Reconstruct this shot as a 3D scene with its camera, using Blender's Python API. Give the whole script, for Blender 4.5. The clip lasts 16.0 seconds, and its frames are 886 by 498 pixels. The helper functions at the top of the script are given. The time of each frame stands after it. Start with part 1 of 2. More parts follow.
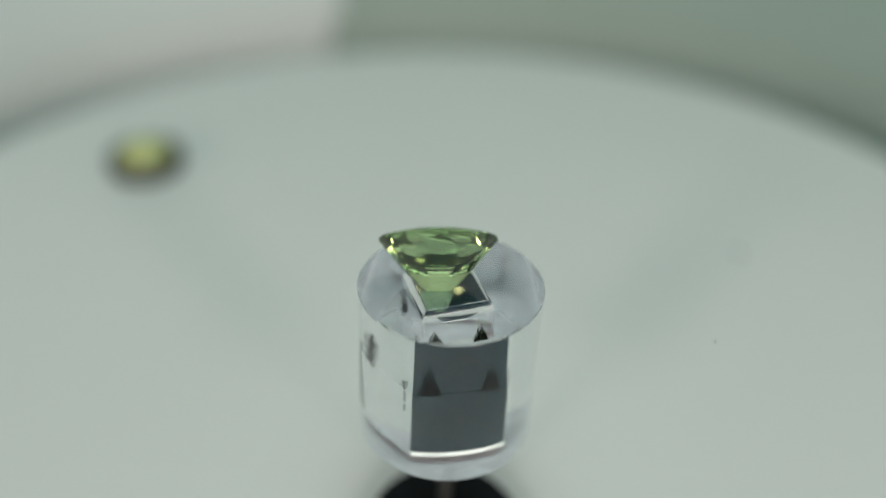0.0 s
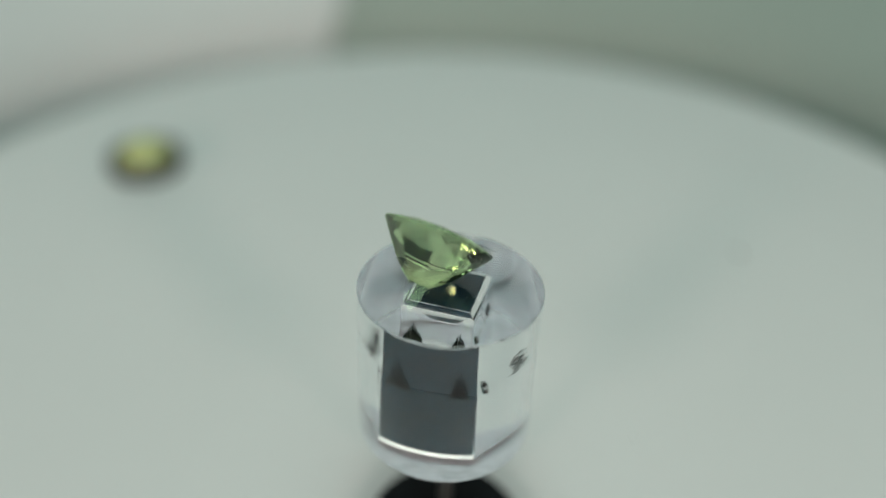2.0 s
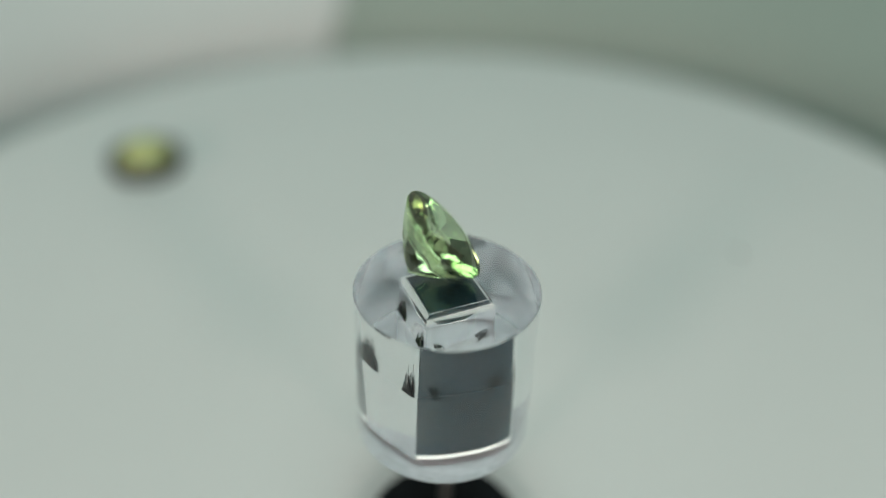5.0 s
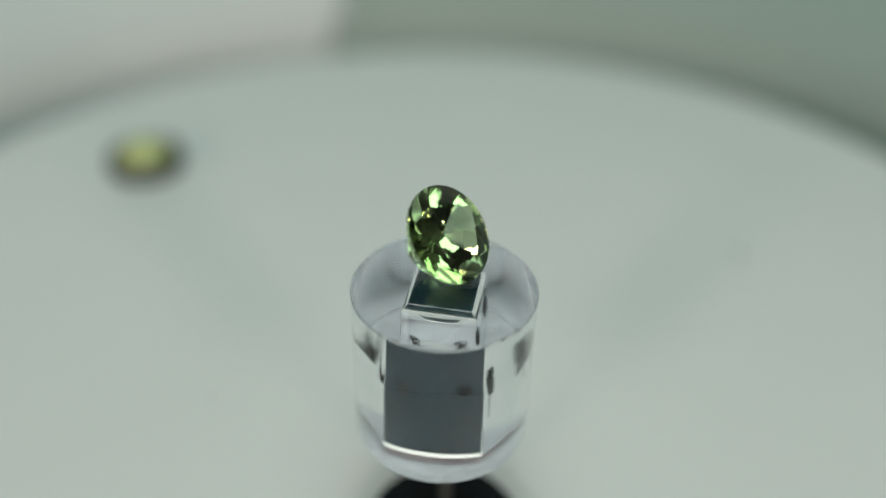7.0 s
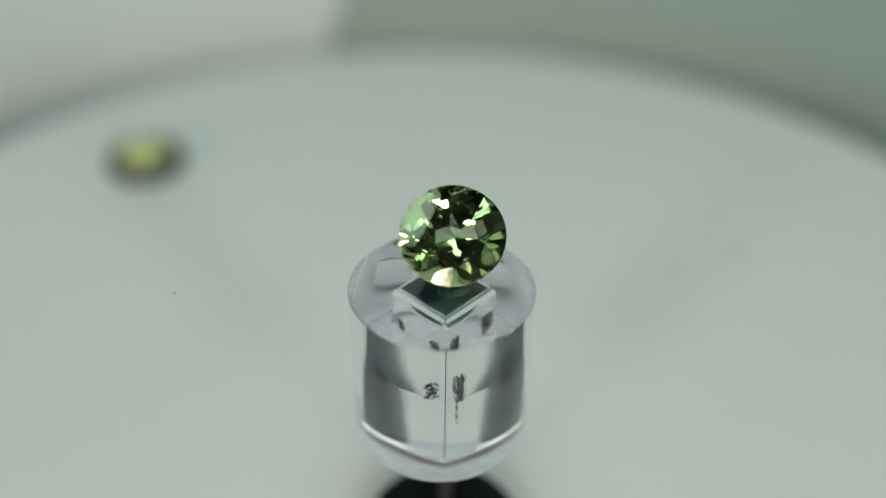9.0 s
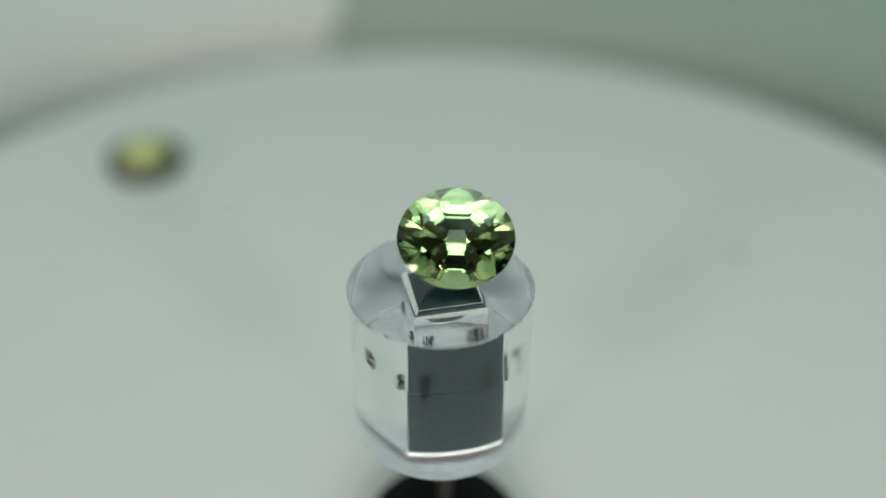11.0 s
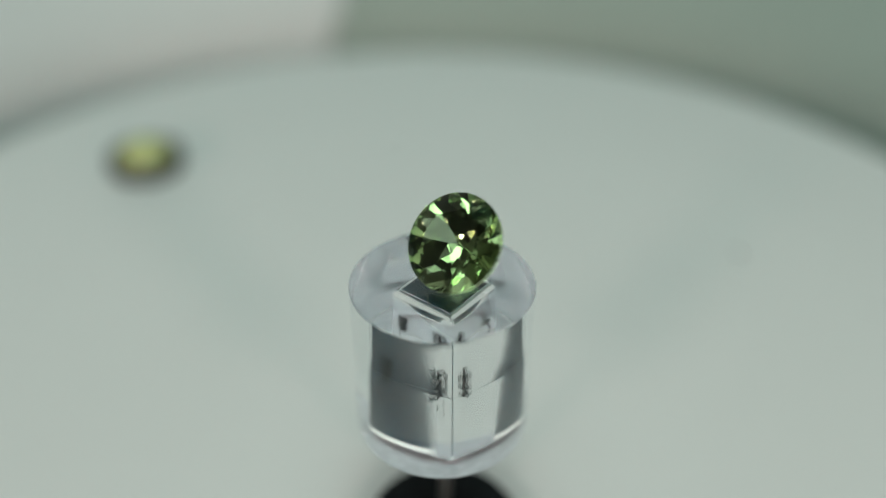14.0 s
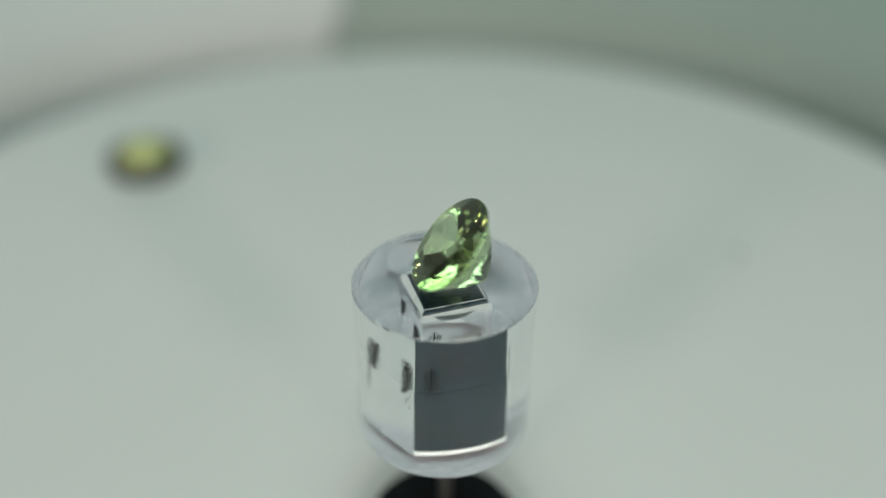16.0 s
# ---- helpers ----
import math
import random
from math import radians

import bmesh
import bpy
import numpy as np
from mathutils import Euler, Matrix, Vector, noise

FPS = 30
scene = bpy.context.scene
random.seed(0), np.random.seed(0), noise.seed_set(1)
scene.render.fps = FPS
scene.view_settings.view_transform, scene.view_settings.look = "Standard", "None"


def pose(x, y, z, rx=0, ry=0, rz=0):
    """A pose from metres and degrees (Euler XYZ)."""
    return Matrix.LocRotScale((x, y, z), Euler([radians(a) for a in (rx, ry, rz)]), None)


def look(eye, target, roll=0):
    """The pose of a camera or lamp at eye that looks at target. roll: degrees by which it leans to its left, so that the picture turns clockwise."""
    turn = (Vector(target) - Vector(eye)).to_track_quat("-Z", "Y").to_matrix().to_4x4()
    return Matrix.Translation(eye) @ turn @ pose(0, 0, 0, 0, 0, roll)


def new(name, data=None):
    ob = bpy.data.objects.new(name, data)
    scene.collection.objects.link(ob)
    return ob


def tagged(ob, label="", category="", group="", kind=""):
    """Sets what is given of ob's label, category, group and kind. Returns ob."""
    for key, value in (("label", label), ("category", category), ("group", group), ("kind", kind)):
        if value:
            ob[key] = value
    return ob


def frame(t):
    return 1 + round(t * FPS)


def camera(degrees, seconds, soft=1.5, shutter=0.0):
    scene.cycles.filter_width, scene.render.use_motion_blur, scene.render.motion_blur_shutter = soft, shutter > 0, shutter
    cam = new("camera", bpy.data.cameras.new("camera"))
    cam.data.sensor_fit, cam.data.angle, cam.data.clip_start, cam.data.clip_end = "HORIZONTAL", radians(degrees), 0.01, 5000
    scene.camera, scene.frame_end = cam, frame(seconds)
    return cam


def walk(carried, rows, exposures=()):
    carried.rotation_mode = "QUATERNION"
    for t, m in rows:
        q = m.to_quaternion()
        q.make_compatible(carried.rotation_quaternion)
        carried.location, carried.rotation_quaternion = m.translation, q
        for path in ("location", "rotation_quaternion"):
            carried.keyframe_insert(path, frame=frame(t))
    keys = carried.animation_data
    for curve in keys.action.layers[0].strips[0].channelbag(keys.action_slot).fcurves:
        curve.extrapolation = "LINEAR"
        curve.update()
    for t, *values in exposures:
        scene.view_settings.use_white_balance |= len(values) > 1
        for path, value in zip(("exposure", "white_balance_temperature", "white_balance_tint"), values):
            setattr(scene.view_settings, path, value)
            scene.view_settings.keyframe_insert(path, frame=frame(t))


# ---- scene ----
MM = 0.001

# camera: held still above and before the stand, focused on the stone
cam = camera(50, 16.0, soft=1.5)
CAM = pose(-0.0002, -0.0397, 0.0500, 90 - 35.4, 0, 0) @ pose(0, 0, 0, 0, 0, 1.3)
walk(cam, [(0.0, CAM), (16.0, CAM)])
cam.data.dof.use_dof = True
cam.data.dof.focus_distance = 0.0494
cam.data.dof.aperture_fstop = 10.8

# ---- light ----
scene.view_settings.exposure = -0.05


def lamp(name, eye, target, size, power, colour):
    data = bpy.data.lights.new(name, "AREA")
    data.shape, data.size, data.energy, data.color = "DISK", size, power, colour
    ob = new(name, data)
    ob.matrix_world = look(eye, target)
    return ob


WARM, COOL = (1.0, 0.78, 0.72), (0.76, 1.0, 0.94)
lamp("lamp_right", (0.700, -0.960, 0.410), (0, 0, 0.01), 0.24, 4.45, WARM)
lamp("lamp_left", (-0.700, -0.960, 0.410), (0, 0, 0.01), 0.24, 4.70, WARM)
# broad fill added overhead for the cool ambient light, its true source unseen
lamp("lamp_ceiling", (0.0, -0.12, 1.15), (0, 0.50, 0), 1.05, 7.3, COOL)

world = bpy.data.worlds.new("world")
world.use_nodes = True
world.node_tree.nodes["Background"].inputs[0].default_value = (0.5, 0.55, 0.52, 1)
world.node_tree.nodes["Background"].inputs[1].default_value = 0.05
scene.world = world


# ---- materials ----
def material(name, colour, rough=0.5, metal=0.0, vary=0.08, scale=300.0, bump=0.0, fine=4000.0):
    mat = bpy.data.materials.new(name)
    mat.use_nodes = True
    nt = mat.node_tree
    bsdf = nt.nodes["Principled BSDF"]
    bsdf.inputs["Roughness"].default_value = rough
    bsdf.inputs["Metallic"].default_value = metal
    tc = nt.nodes.new("ShaderNodeTexCoord")
    big = nt.nodes.new("ShaderNodeTexNoise")
    big.inputs["Scale"].default_value = scale
    big.inputs["Detail"].default_value = 5
    small = nt.nodes.new("ShaderNodeTexNoise")
    small.inputs["Scale"].default_value = fine
    small.inputs["Detail"].default_value = 3
    nt.links.new(tc.outputs["Object"], big.inputs["Vector"])
    nt.links.new(tc.outputs["Object"], small.inputs["Vector"])
    add = nt.nodes.new("ShaderNodeMath")
    add.operation = "ADD"
    nt.links.new(big.outputs["Fac"], add.inputs[0])
    nt.links.new(small.outputs["Fac"], add.inputs[1])
    ramp = nt.nodes.new("ShaderNodeMapRange")
    ramp.inputs["From Min"].default_value, ramp.inputs["From Max"].default_value = 0.6, 1.4
    ramp.inputs["To Min"].default_value, ramp.inputs["To Max"].default_value = 1 - vary, 1 + vary
    nt.links.new(add.outputs[0], ramp.inputs["Value"])
    mix = nt.nodes.new("ShaderNodeVectorMath")
    mix.operation = "SCALE"
    mix.inputs[0].default_value = colour
    nt.links.new(ramp.outputs[0], mix.inputs["Scale"])
    nt.links.new(mix.outputs[0], bsdf.inputs["Base Color"])
    if bump:
        b = nt.nodes.new("ShaderNodeBump")
        b.inputs["Strength"].default_value = bump
        b.inputs["Distance"].default_value = 0.0001
        nt.links.new(small.outputs["Fac"], b.inputs["Height"])
        nt.links.new(b.outputs[0], bsdf.inputs["Normal"])
    return mat


def glass(name, colour, ior, rough=0.0):
    mat = bpy.data.materials.new(name)
    mat.use_nodes = True
    nt = mat.node_tree
    nt.nodes.remove(nt.nodes["Principled BSDF"])
    g = nt.nodes.new("ShaderNodeBsdfGlass")
    g.inputs["Color"].default_value = (*colour, 1)
    g.inputs["IOR"].default_value = ior
    g.inputs["Roughness"].default_value = rough
    nt.links.new(g.outputs[0], nt.nodes["Material Output"].inputs["Surface"])
    return mat


def thin_pane(name, colour, shine):
    """A plane-parallel clear sheet: light goes straight through, with a faint gloss."""
    mat = bpy.data.materials.new(name)
    mat.use_nodes = True
    nt = mat.node_tree
    nt.nodes.remove(nt.nodes["Principled BSDF"])
    clear = nt.nodes.new("ShaderNodeBsdfTransparent")
    clear.inputs["Color"].default_value = (*colour, 1)
    gloss = nt.nodes.new("ShaderNodeBsdfGlossy")
    gloss.inputs["Roughness"].default_value = 0.0
    mix = nt.nodes.new("ShaderNodeMixShader")
    mix.inputs[0].default_value = shine
    nt.links.new(clear.outputs[0], mix.inputs[1])
    nt.links.new(gloss.outputs[0], mix.inputs[2])
    nt.links.new(mix.outputs[0], nt.nodes["Material Output"].inputs["Surface"])
    return mat


PLATE = material("white_plastic", (0.74, 0.76, 0.74), 0.55, vary=0.03, scale=40, bump=0.05)
TABLE = material("off_white_paper", (0.57, 0.62, 0.605), 0.6, vary=0.06, scale=30)
GREEN = material("green_paper", (0.295, 0.37, 0.325), 0.8, vary=0.10, scale=25, bump=0.1)
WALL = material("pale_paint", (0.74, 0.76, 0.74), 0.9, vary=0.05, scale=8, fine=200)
# unseen side walls, ceiling and south wall, toned darker to deepen the stone's reflections
SIDE_WALL = material("unseen_side_grey", (0.20, 0.21, 0.20), 0.9, vary=0.05, scale=8, fine=200)
CEILING = material("unseen_ceiling_grey", (0.12, 0.125, 0.12), 0.9, vary=0.05, scale=8, fine=200)
DARK_WALL = material("unseen_dark", (0.035, 0.037, 0.036), 0.9, vary=0.1, scale=8, fine=200)
BLACK = material("black_plastic", (0.006, 0.010, 0.012), 0.5, vary=0.3, bump=0.2)
CRUMB = material("grey_dirt", (0.10, 0.11, 0.11), 0.8, vary=0.2)
STEEL = material("steel", (0.16, 0.155, 0.15), 0.45, 1.0, vary=0.1)
MAGNET = material("dark_magnet", (0.006, 0.018, 0.026), 0.5, 0.0, vary=0.7, scale=380, bump=0.15)
PAD = material("pale_adhesive", (0.40, 0.425, 0.45), 0.7, vary=0.32, scale=500, fine=2500)
# white that stands in for the bright line of light under the core
GLINT = material("glint_white", (0.76, 0.90, 0.86), 0.4, vary=0.06, scale=900)
SCUFF = material("dark_residue", (0.004, 0.005, 0.006), 0.8, vary=0.3)
BLACK.node_tree.nodes["Principled BSDF"].inputs["Specular IOR Level"].default_value = 0.15
MAGNET.node_tree.nodes["Principled BSDF"].inputs["Specular IOR Level"].default_value = 0.0
SCUFF.node_tree.nodes["Principled BSDF"].inputs["Specular IOR Level"].default_value = 0.0
ACRYLIC = glass("clear_acrylic", (0.992, 0.996, 1.0), 1.46)
PANE = thin_pane("clear_pane", (0.99, 0.995, 0.99), 0.015)
GEM = glass("green_gem", (0.905, 0.990, 0.79), 1.80)
CABOCHON = material("yellow_green_stone", (0.60, 0.66, 0.27), 0.25, vary=0.15, scale=500)
PEWTER = material("dark_pewter", (0.10, 0.105, 0.09), 0.45, 0.6, vary=0.2, scale=600)


# ---- mesh helpers ----
def mesh_from(bm, name, mat):
    me = bpy.data.meshes.new(name)
    bm.normal_update()
    bm.to_mesh(me)
    bm.free()
    me.materials.append(mat)
    return me


def part(name, bm, mat, parent=None, label=""):
    ob = new(name, mesh_from(bm, name, mat))
    if parent:
        ob.parent = parent
    if label:
        ob["label"] = label
    return ob


def smooth_by_angle(bm, degrees=30):
    for f in bm.faces:
        f.smooth = True
    for e in bm.edges:
        if len(e.link_faces) == 2 and e.calc_face_angle(0) > radians(degrees):
            e.smooth = False


def box(size, centre=(0, 0, 0), bevel=0.0, segments=2):
    bm = bmesh.new()
    bmesh.ops.create_cube(bm, size=1)
    bmesh.ops.scale(bm, vec=size, verts=bm.verts)
    bmesh.ops.translate(bm, vec=centre, verts=bm.verts)
    if bevel:
        bmesh.ops.bevel(bm, geom=bm.edges[:], offset=bevel, segments=segments, affect="EDGES", profile=0.5)
    return bm


def lathe(profile, steps):
    """A closed body turned from (radius, height) pairs, which start and end on the axis."""
    bm = bmesh.new()
    rings = []
    for r, z in profile:
        if r == 0:
            rings.append([bm.verts.new((0, 0, z))])
        else:
            rings.append([bm.verts.new((r * math.cos(2 * math.pi * i / steps), r * math.sin(2 * math.pi * i / steps), z)) for i in range(steps)])
    for a, b in zip(rings, rings[1:]):
        for i in range(steps):
            j = (i + 1) % steps
            q = []
            for v in (a[i % len(a)], a[j % len(a)], b[j % len(b)], b[i % len(b)]):
                if v not in q:
                    q.append(v)
            bm.faces.new(q)
    bmesh.ops.recalc_face_normals(bm, faces=bm.faces)
    return bm


# ---- the setting ----
def setting():
    top = -17 * MM
    # table, closed room: unseen walls added, toned for the stone's reflections
    z0, z1, t = -0.75, 1.6, 0.1
    table = tagged(part("table", box((1.6, 1.3, 0.03), (0, 0.26, top - 0.015), 0.002), TABLE), "pale table top under the white plate", "table", kind="structure")
    for x in (-0.72, 0.72):
        for y in (-0.31, 0.83):
            part("leg", box((0.05, 0.05, top - 0.03 - z0), (x, y, (top - 0.03 + z0) / 2), 0.003), TABLE, table)
    for name, size, at, mat in (
            ("wall_north", (3.2, t, z1 - z0), (0, 1.05, (z0 + z1) / 2), WALL),
            ("wall_south", (3.2, t, z1 - z0), (0, -1.35, (z0 + z1) / 2), DARK_WALL),
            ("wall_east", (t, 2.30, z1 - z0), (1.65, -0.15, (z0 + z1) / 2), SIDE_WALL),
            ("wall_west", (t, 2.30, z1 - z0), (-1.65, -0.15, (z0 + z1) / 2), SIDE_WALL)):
        tagged(part(name, box(size, at), mat), "plain unseen wall added to close the room and shape reflections", "wall", kind="structure")
    tagged(part("ceiling", box((3.4, 2.5, t), (0, -0.15, z1 + t / 2)), CEILING), "plain unseen ceiling added, dark to deepen reflections", "ceiling", kind="structure")
    tagged(part("floor", box((3.4, 2.5, t), (0, -0.15, z0 - t / 2)), WALL), "plain grey floor", "floor", kind="structure")


def plate():
    r, cy = 56.6 * MM, 18.7 * MM
    bm = lathe([(0, -4 * MM), (r - 1.0 * MM, -4 * MM), (r, -3.4 * MM), (r, -0.9 * MM), (r - 0.35 * MM, -0.25 * MM), (r - 1.0 * MM, 0), (0, 0)], 160)
    smooth_by_angle(bm, 35)
    root = part("round_plate", bm, PLATE)
    root.location = (0.4 * MM, cy, 0)
    tagged(root, "round white matte plastic plate with rounded rim", "plate")
    # foot ring carries the plate above the table
    bm = lathe([(0, -17 * MM), (40 * MM, -17 * MM), (40 * MM, -4 * MM), (0, -4 * MM)], 96)
    part("foot", bm, PLATE, root)
    return root


def paper_sweep(label, mat, start, end):
    """A sheet that curves up round the back of the plate, between two angles about the plate's centre."""
    profile = [(60, -16.6), (66, -16.2), (68.4, -13), (69.5, -9), (70.3, -5), (72, -1.5), (75, 1.5), (80, 4.5), (88, 8), (100, 12), (120, 18)]
    bm = bmesh.new()
    n = 48
    cols = []
    for i in range(n + 1):
        f = radians(start + (end - start) * i / n)
        wave = 0.5 * noise.noise((math.cos(f) * 2, math.sin(f) * 2, 3.0))
        col = []
        for rr, z in profile:
            g = f - radians((z + 16.6) * 0.42)
            col.append(bm.verts.new(((rr + wave) * math.cos(g) * MM, (rr + wave) * math.sin(g) * MM, (z + wave * 0.3) * MM)))
        cols.append(col)
    for a, b in zip(cols, cols[1:]):
        for k in range(len(profile) - 1):
            bm.faces.new((a[k], b[k], b[k + 1], a[k + 1]))
    bmesh.ops.recalc_face_normals(bm, faces=bm.faces)
    bmesh.ops.solidify(bm, geom=bm.faces[:], thickness=0.35 * MM)
    smooth_by_angle(bm, 40)
    ob = part("paper_sheet", bm, mat)
    ob.location = (0.4 * MM, 18.7 * MM, 0)
    return tagged(ob, label, "paper")


def collar():
    root = new("motor_collar")
    tagged(root, "black round motor collar with thin steel shaft", "motor")
    r = 4.78 * MM
    bm = lathe([(0, 0), (r, 0), (r, 0.5 * MM), (r - 0.3 * MM, 0.8 * MM), (0, 0.8 * MM)], 64)
    smooth_by_angle(bm)
    part("collar", bm, BLACK, root)
    bm = lathe([(0, 0.8 * MM), (0.45 * MM, 0.8 * MM), (0.45 * MM, STAND_Z), (0, STAND_Z)], 24)
    smooth_by_angle(bm)
    part("shaft", bm, STEEL, root, "thin dull steel shaft")
    root.location = (0.28 * MM, -0.2 * MM, 0)
    return root


# ---- the clear stand ----
HOLE_X, HOLE_Y = -0.17 * MM, 0.03 * MM  # the cavity sits a little off the axis


# half width of the square cavity by height: upright lip, sloping shoulder, walls drawn outwards to the seam, upright below it
WALLS = ((0.62, 2.09), (1.6, 2.075), (3.2, 2.06), (5.08, 2.05), (5.10, 2.045), (5.6, 2.0), (6.2, 1.978), (7.0, 1.966), (7.9, 1.962), (8.85, 1.955), (9.18, 1.86), (9.45, 1.695), (9.46, 1.69), (9.57, 1.685))


def hole_half(z):
    """Half the cavity's width at a height in the stand."""
    return np.interp(z / MM, [p[0] for p in WALLS], [p[1] for p in WALLS]) * MM


STAND_R, STAND_H, STAND_Z = 4.95 * MM, 9.81 * MM, 9.7 * MM
HOLE_TOP, HOLE_LOW = WALLS[-1][0] * MM, WALLS[0][0] * MM


def mark(bm, u, w, z, hh, lean, y0, y1):
    """A thin upright stroke on a wall that faces along y."""
    low = [bm.verts.new(p) for p in ((u - w, y0, z - hh), (u + w, y0, z - hh * 0.8), (u + w * 0.4 + lean, y0, z + hh), (u - w * 0.6 + lean, y0, z + hh * 0.7))]
    top = [bm.verts.new((v.co.x, y1, v.co.z)) for v in low]
    bm.faces.new(low), bm.faces.new(top[::-1])
    for a in range(4):
        b = (a + 1) % 4
        bm.faces.new((low[b], low[a], top[a], top[b]))


# wall, side of it, shape, half width and height in mm, strokes
RESIDUE = (
    (0, -1, "tree", 0.56, 2.1, 80), (0, 1, "tree", 0.40, 2.2, 64),
    (1, -1, "patch", 0.28, 0.9, 60), (1, 1, "patch", 0.36, 1.4, 80),
    (2, -1, "hatch", 0.34, 1.7, 28), (2, 1, "hatch", 0.44, 2.0, 34),
    (3, -1, "hatch", 0.34, 1.9, 22), (3, 1, "hatch", 0.30, 0.6, 9))


def stand():
    root = new("display_stand")
    tagged(root, "clear acrylic cylinder stand with dark square core, on a thin shaft", "display stand")
    r, h = STAND_R, STAND_H
    bm = lathe([(0, 0), (r - 0.22 * MM, 0), (r - 0.06 * MM, 0.1 * MM), (r, 0.26 * MM), (r, h - 0.06 * MM), (r - 0.06 * MM, h), (0, h)], 128)
    smooth_by_angle(bm, 25)
    # square cavity with narrow chamfered corners, its faces turned inwards
    rings, c = [], 0.03 * MM
    for z, w in WALLS:
        w *= MM
        rings.append([bm.verts.new((x + HOLE_X, y + HOLE_Y, z * MM)) for x, y in (
            (w - c, -w), (w, -w + c), (w, w - c), (w - c, w), (-w + c, w), (-w, w - c), (-w, -w + c), (-w + c, -w))])
    bm.faces.new(rings[0]), bm.faces.new(rings[-1][::-1])
    for a, b in zip(rings, rings[1:]):
        for i in range(8):
            j = (i + 1) % 8
            bm.faces.new((a[j], a[i], b[i], b[j])).smooth = True
    for ring in rings:
        for i in range(8):
            for other in rings:
                e = bm.edges.get((ring[i], other[i])) if other is not ring else None
                if e:
                    e.smooth = False
    for k in (0, 3, 4, 11, 12, len(rings) - 1):
        for i in range(8):
            bm.edges.get((rings[k][i], rings[k][(i + 1) % 8])).smooth = False
    part("clear_body", bm, ACRYLIC, root, "clear polished acrylic cylinder").visible_shadow = False
    # two dark cubes one above the other
    gap, lift = 0.06 * MM, 0.30 * MM
    tall = (HOLE_TOP - HOLE_LOW - 0.07 * MM - lift) / 2
    for i in range(2):
        mid = HOLE_LOW + lift + tall * (i + 0.5)
        bm = box((1, 1, tall), (0, 0, mid))
        bmesh.ops.subdivide_edges(bm, edges=[e for e in bm.edges if abs(e.verts[0].co.z - e.verts[1].co.z) > MM], cuts=7)
        for v in bm.verts:
            w = hole_half(v.co.z) - gap
            v.co.x = math.copysign(w, v.co.x) + HOLE_X
            v.co.y = math.copysign(w, v.co.y) + HOLE_Y
        edges = [e for e in bm.edges if len(e.link_faces) == 2 and e.calc_face_angle(0) > 1]
        bmesh.ops.bevel(bm, geom=edges, offset=0.04 * MM, segments=1, affect="EDGES", profile=0.5)
        part("core_block", bm, MAGNET, root, "dark grey square core block")
    # white strips put in for the bright glint round the foot of the core
    wide, deep = hole_half(HOLE_LOW) - 0.02 * MM, 0.35 * MM
    for i in range(4):
        bm = box((2 * wide - deep, deep, lift - 0.05 * MM), (-deep / 2, -wide + deep / 2, HOLE_LOW + lift / 2), 0.06 * MM)
        part("adhesive_bead", bm, GLINT, root, "white strip put in for the glint under the core").matrix_basis = pose(HOLE_X, HOLE_Y, 0, 0, 0, 90 * i)
    bm = lathe([(0, 0.03 * MM), (r - 0.20 * MM, 0.03 * MM), (r - 0.11 * MM, 0.08 * MM), (r - 0.10 * MM, 0.12 * MM), (0, 0.12 * MM)], 96)
    smooth_by_angle(bm)
    part("base_pad", bm, PAD, root, "pale adhesive pad in the base")
    # dark scratchy residue beside each upright edge of the cavity
    rng = random.Random(4)
    foot = HOLE_LOW + 4.42 * MM
    for k, side_sign, shape, half, high, count in RESIDUE:
        bm = bmesh.new()
        for n in range(count):
            du = rng.uniform(-1, 1) if shape == "tree" else max(-1.0, min(1.0, rng.gauss(0, 0.55)))
            if shape == "tree":
                spans = [(0.0, high * (1 - abs(du)) * rng.uniform(0.55, 1.0) + 0.12)]
            elif shape == "patch":
                low = rng.uniform(0.0, 0.75) * high + 0.25 * du * side_sign
                spans = [(low, low + rng.uniform(0.08, 0.25))]
            else:
                # a long drawn line, broken into dashes
                low = 0.35 * du * side_sign + rng.uniform(-0.3, 0.4) - (rng.uniform(0.8, 2.2) if rng.random() < 0.06 else 0)
                end, spans = high * rng.uniform(0.7, 1.0), []
                while low < end:
                    span = rng.uniform(0.15, 0.7)
                    spans.append((low, min(low + span, end)))
                    low += span + rng.uniform(0.02, 0.25)
            thin = rng.uniform(0.006, 0.013) if shape == "hatch" else rng.uniform(0.010, 0.026)
            for low, top in spans:
                low, top = foot + low * MM, foot + top * MM
                s = max(hole_half(low), hole_half(top))
                u = side_sign * (s - 0.78 * MM) + du * half * MM
                mark(bm, u, thin * MM, (low + top) / 2, (top - low) / 2, rng.gauss(0, 0.015) * MM, -s - 0.040 * MM, -s - 0.030 * MM)
        ob = part("scuff", bm, SCUFF, root, "dark scratchy residue")
        ob.matrix_basis = pose(HOLE_X, HOLE_Y, 0, 0, 0, 90 * k)
    return root


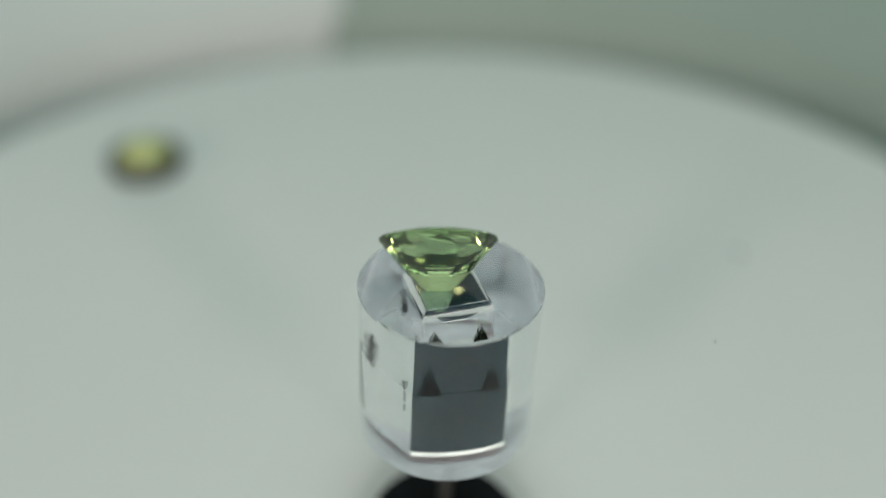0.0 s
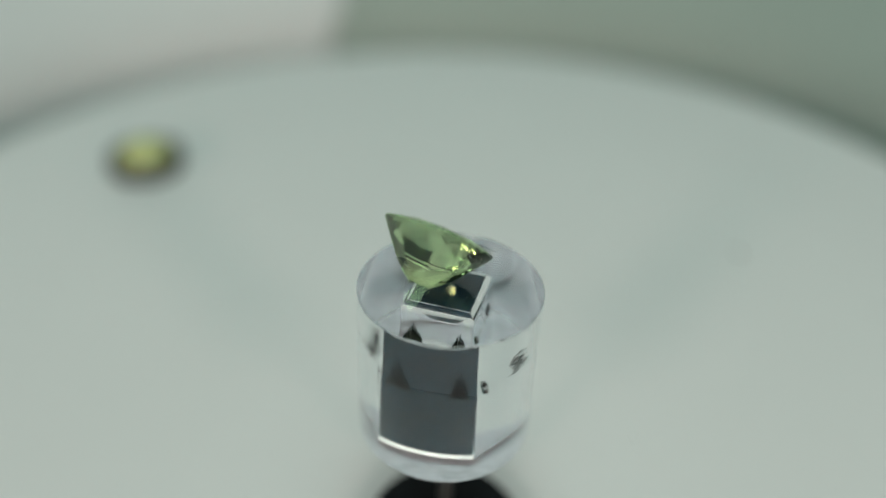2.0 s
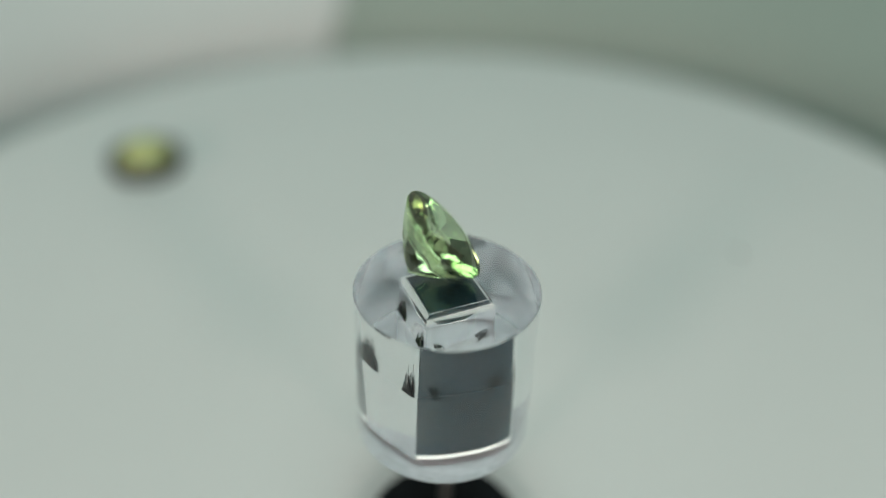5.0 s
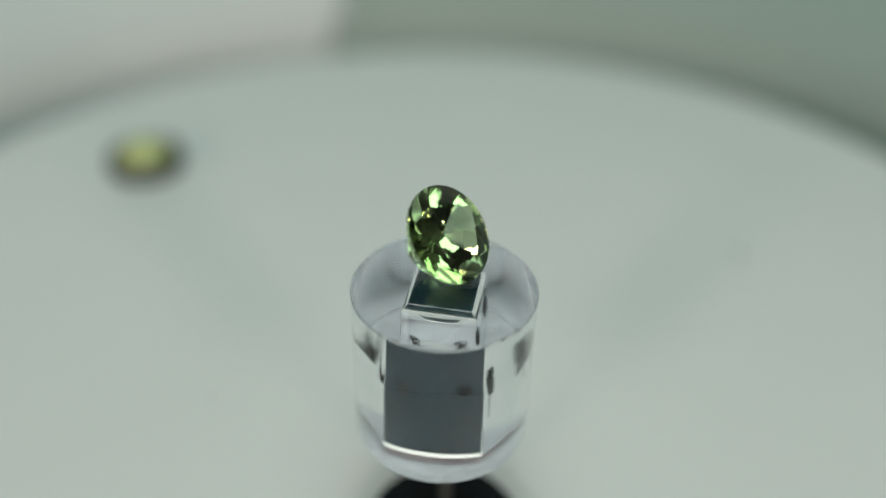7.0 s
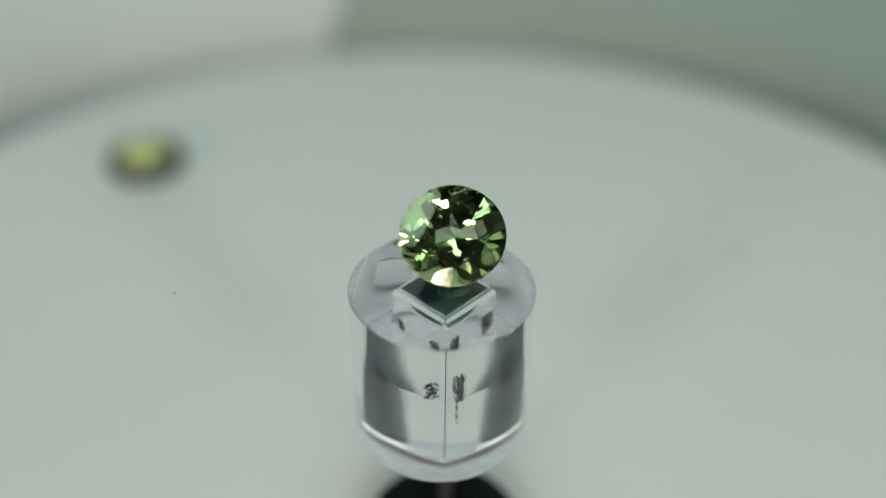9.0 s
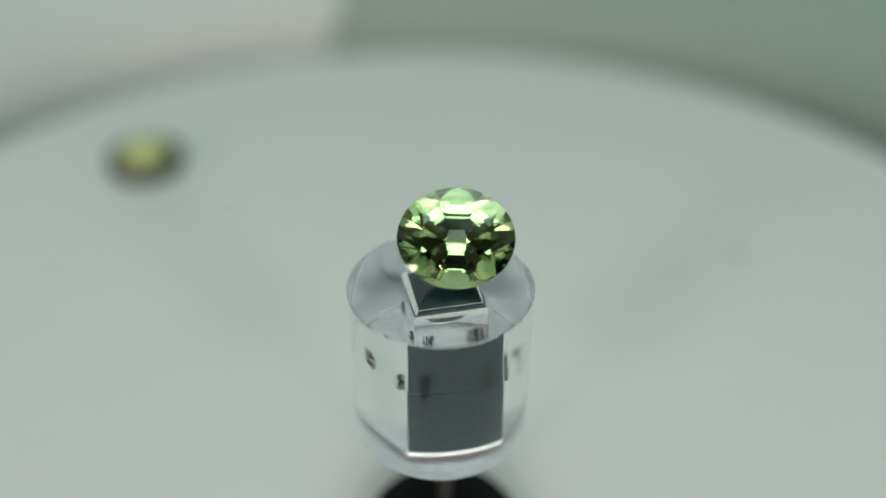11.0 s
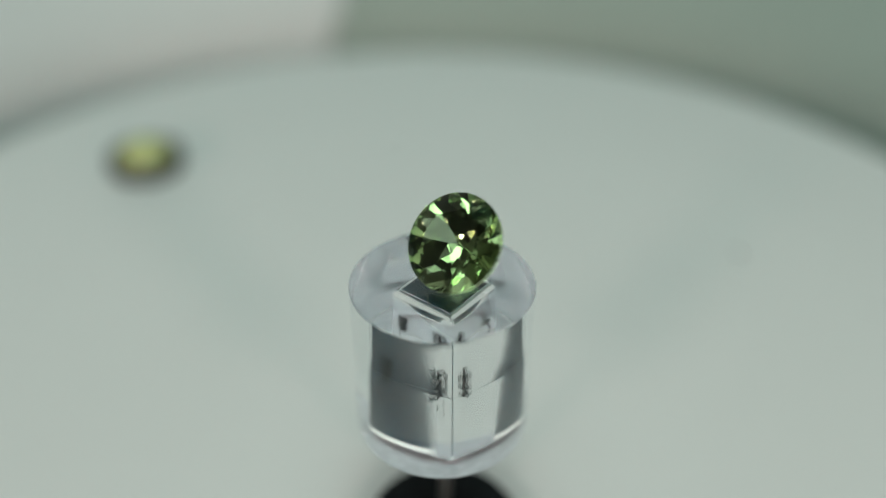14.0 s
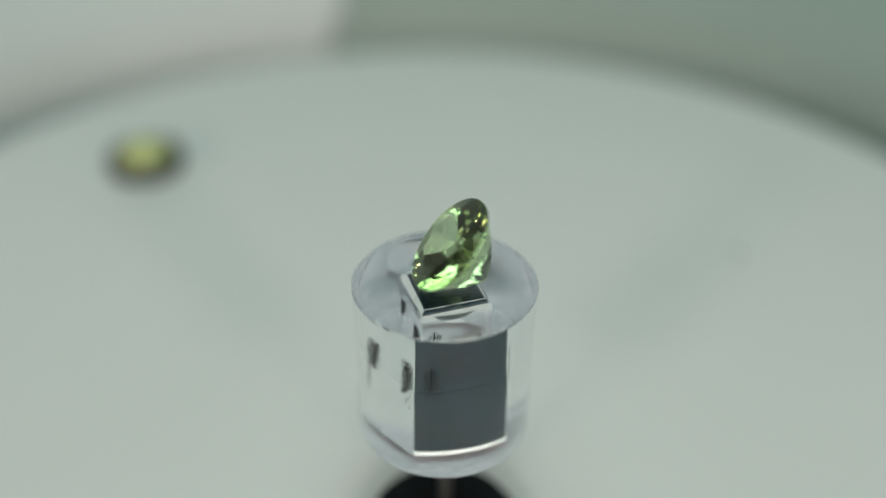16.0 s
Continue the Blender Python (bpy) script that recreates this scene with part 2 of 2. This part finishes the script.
# ---- stones ----
def oval_stone(a, b, crown, depth, keel, table):
    """A mixed cut stone: brilliant crown, stepped pavilion that ends in a short keel. Girdle at z = 0."""
    bm = bmesh.new()

    def ring(n, k, z, shift=0.0, stretch=0.0):
        for i in range(n):
            f = 2 * math.pi * (i + shift) / n
            bm.verts.new(((a * k + stretch) * math.cos(f), b * k * math.sin(f), z))

    g = 0.02 * a
    ring(32, 1.0, g), ring(32, 1.0, -g)
    ring(8, 0.80, crown * 0.62, 0.0)
    ring(8, table, crown, 0.5)
    ring(16, 0.92, -depth * 0.13, 0.5)
    ring(8, 0.76, -depth * 0.36, 0.5)
    ring(8, 0.52, -depth * 0.63, 0.5, keel * 0.25)
    ring(8, 0.26, -depth * 0.86, 0.5, keel * 0.5)
    for x in (-keel, keel):
        bm.verts.new((x, 0, -depth))
    bmesh.ops.convex_hull(bm, input=bm.verts[:])
    bmesh.ops.delete(bm, geom=[v for v in bm.verts if not v.link_faces], context="VERTS")
    bmesh.ops.dissolve_limit(bm, angle_limit=radians(1.5), verts=bm.verts[:], edges=bm.edges[:])
    bmesh.ops.recalc_face_normals(bm, faces=bm.faces)
    return bm


def stone_thing(name, bm, mat):
    """A faceted stone in its three zones, crown, girdle and pavilion, which close to one solid."""
    root = new(name)
    bm.normal_update()
    for zone, inside in (("crown", lambda n: n > 0.12), ("girdle", lambda n: -0.12 <= n <= 0.12), ("pavilion", lambda n: n < -0.12)):
        one = bm.copy()
        bmesh.ops.delete(one, geom=[f for f in one.faces if not inside(f.normal.z)], context="FACES")
        part(zone, one, mat, root)
    bm.free()
    return root


def gem():
    a = 3.03 * MM
    ob = stone_thing("gemstone", oval_stone(a, a * 0.866, a * 0.128, a * 0.88, a * 0.19, 0.60), GEM)
    return tagged(ob, "green faceted oval gemstone tilted on the clear stand", "gemstone")


def spare_gem():
    root = new("set_stone")
    a = 3.75 * MM
    bm = lathe([(0, 0), (a * 0.9, 0), (a, 0.5 * MM), (a, 1.5 * MM), (a - 0.3 * MM, 1.8 * MM), (a * 0.66, 1.5 * MM), (a * 0.6, 0.9 * MM), (0, 0.9 * MM)], 56)
    smooth_by_angle(bm)
    part("setting", bm, PEWTER, root, "dark grey round metal setting")
    n = 10
    k = a * 0.64
    bm = lathe([(0, 1.0 * MM), (k * 0.95, 1.0 * MM)] + [(k * math.cos(radians(90 * i / n)), (1.3 + 1.7 * math.sin(radians(90 * i / n))) * MM) for i in range(n)] + [(0, 3.0 * MM)], 48)
    smooth_by_angle(bm, 50)
    part("cabochon", bm, CABOCHON, root, "polished yellow-green stone")
    root.matrix_world = pose(-30.6 * MM, 43.9 * MM, 0, 0, 0, 0)
    return tagged(root, "yellow-green stone in a dark round setting on the plate", "gemstone")


setting()
plate()
paper_sweep("off-white paper sheet curving up behind the plate", TABLE, 109.4, 220)
paper_sweep("grey-green paper sheet curving up behind the plate", GREEN, -35, 109.0)
collar()
STAND = stand()
STONE = gem()
spare_gem()


def crumb():
    bm = bmesh.new()
    bmesh.ops.create_icosphere(bm, subdivisions=2, radius=0.3 * MM)
    for v in bm.verts:
        v.co *= 1 + 0.35 * noise.noise(v.co * 4000)
        v.co.z *= 0.5
    ob = part("crumb", bm, CRUMB)
    ob.location = (26.7 * MM, 31.0 * MM, 0.1 * MM)
    return tagged(ob, "tiny grey crumb on the white plate", "crumb")


crumb()

# ---- what turns ----
RATE = 16.82  # degrees a second, clockwise from above
WAFER_LOW, WAFER_THICK = STAND_Z + STAND_H + 0.03 * MM, 0.81 * MM
WAFER_TOP = WAFER_LOW + WAFER_THICK


def clear_riser():
    """The small clear wafer on the stand, on which the stone lies."""
    r, h, b = 1.35 * MM, WAFER_THICK, 0.08 * MM
    bm = lathe([(0, 0), (r - b, 0), (r, b), (r, h - b), (r - b, h), (0, h)], 64)
    smooth_by_angle(bm, 30)
    ob = part("clear_wafer", bm, PANE)
    return tagged(ob, "small clear wafer under the gemstone on the acrylic stand", "wafer")


def dust():
    bm = bmesh.new()
    bmesh.ops.create_icosphere(bm, subdivisions=2, radius=0.045 * MM)
    for v in bm.verts:
        v.co *= 1 + 0.4 * noise.noise(v.co * 20000)
        v.co.z *= 0.7
    return tagged(part("dust_speck", bm, BLACK), "tiny dark dust mote drifting round above the plate", "dust")


WAFER, DUST = clear_riser(), dust()
STONE_TURN = pose(0, 0, 0, -45.3, 0.4, 3.0)
stone_low = min((STONE_TURN @ v.co).z for zone in STONE.children for v in zone.data.vertices)
STONE_AT = pose(-0.445 * MM, -0.12 * MM, WAFER_TOP - stone_low) @ STONE_TURN


LEAN = pose(0.271 * MM, 0.053 * MM, STAND_Z + STAND_H, -0.55, 0.82, 0)  # the stand leans a little from the axis


def motions():
    stand_rows, stone_rows, wafer_rows, dust_rows = [], [], [], []
    for i in range(33):
        t = i * 0.5
        spin = pose(0, 0, 0, 0, 0, -RATE * t)
        stand_rows.append((t, spin @ LEAN @ pose(0, 0, -STAND_H, 0, 0, 18)))
        stone_rows.append((t, spin @ STONE_AT))
        wafer_rows.append((t, spin @ pose(-0.40 * MM, -0.25 * MM, WAFER_LOW)))
        dust_rows.append((t, spin @ pose(13.0 * MM, -4.8 * MM, 20.1 * MM)))
    walk(STAND, stand_rows)
    walk(STONE, stone_rows)
    walk(WAFER, wafer_rows)
    walk(DUST, dust_rows)


motions()
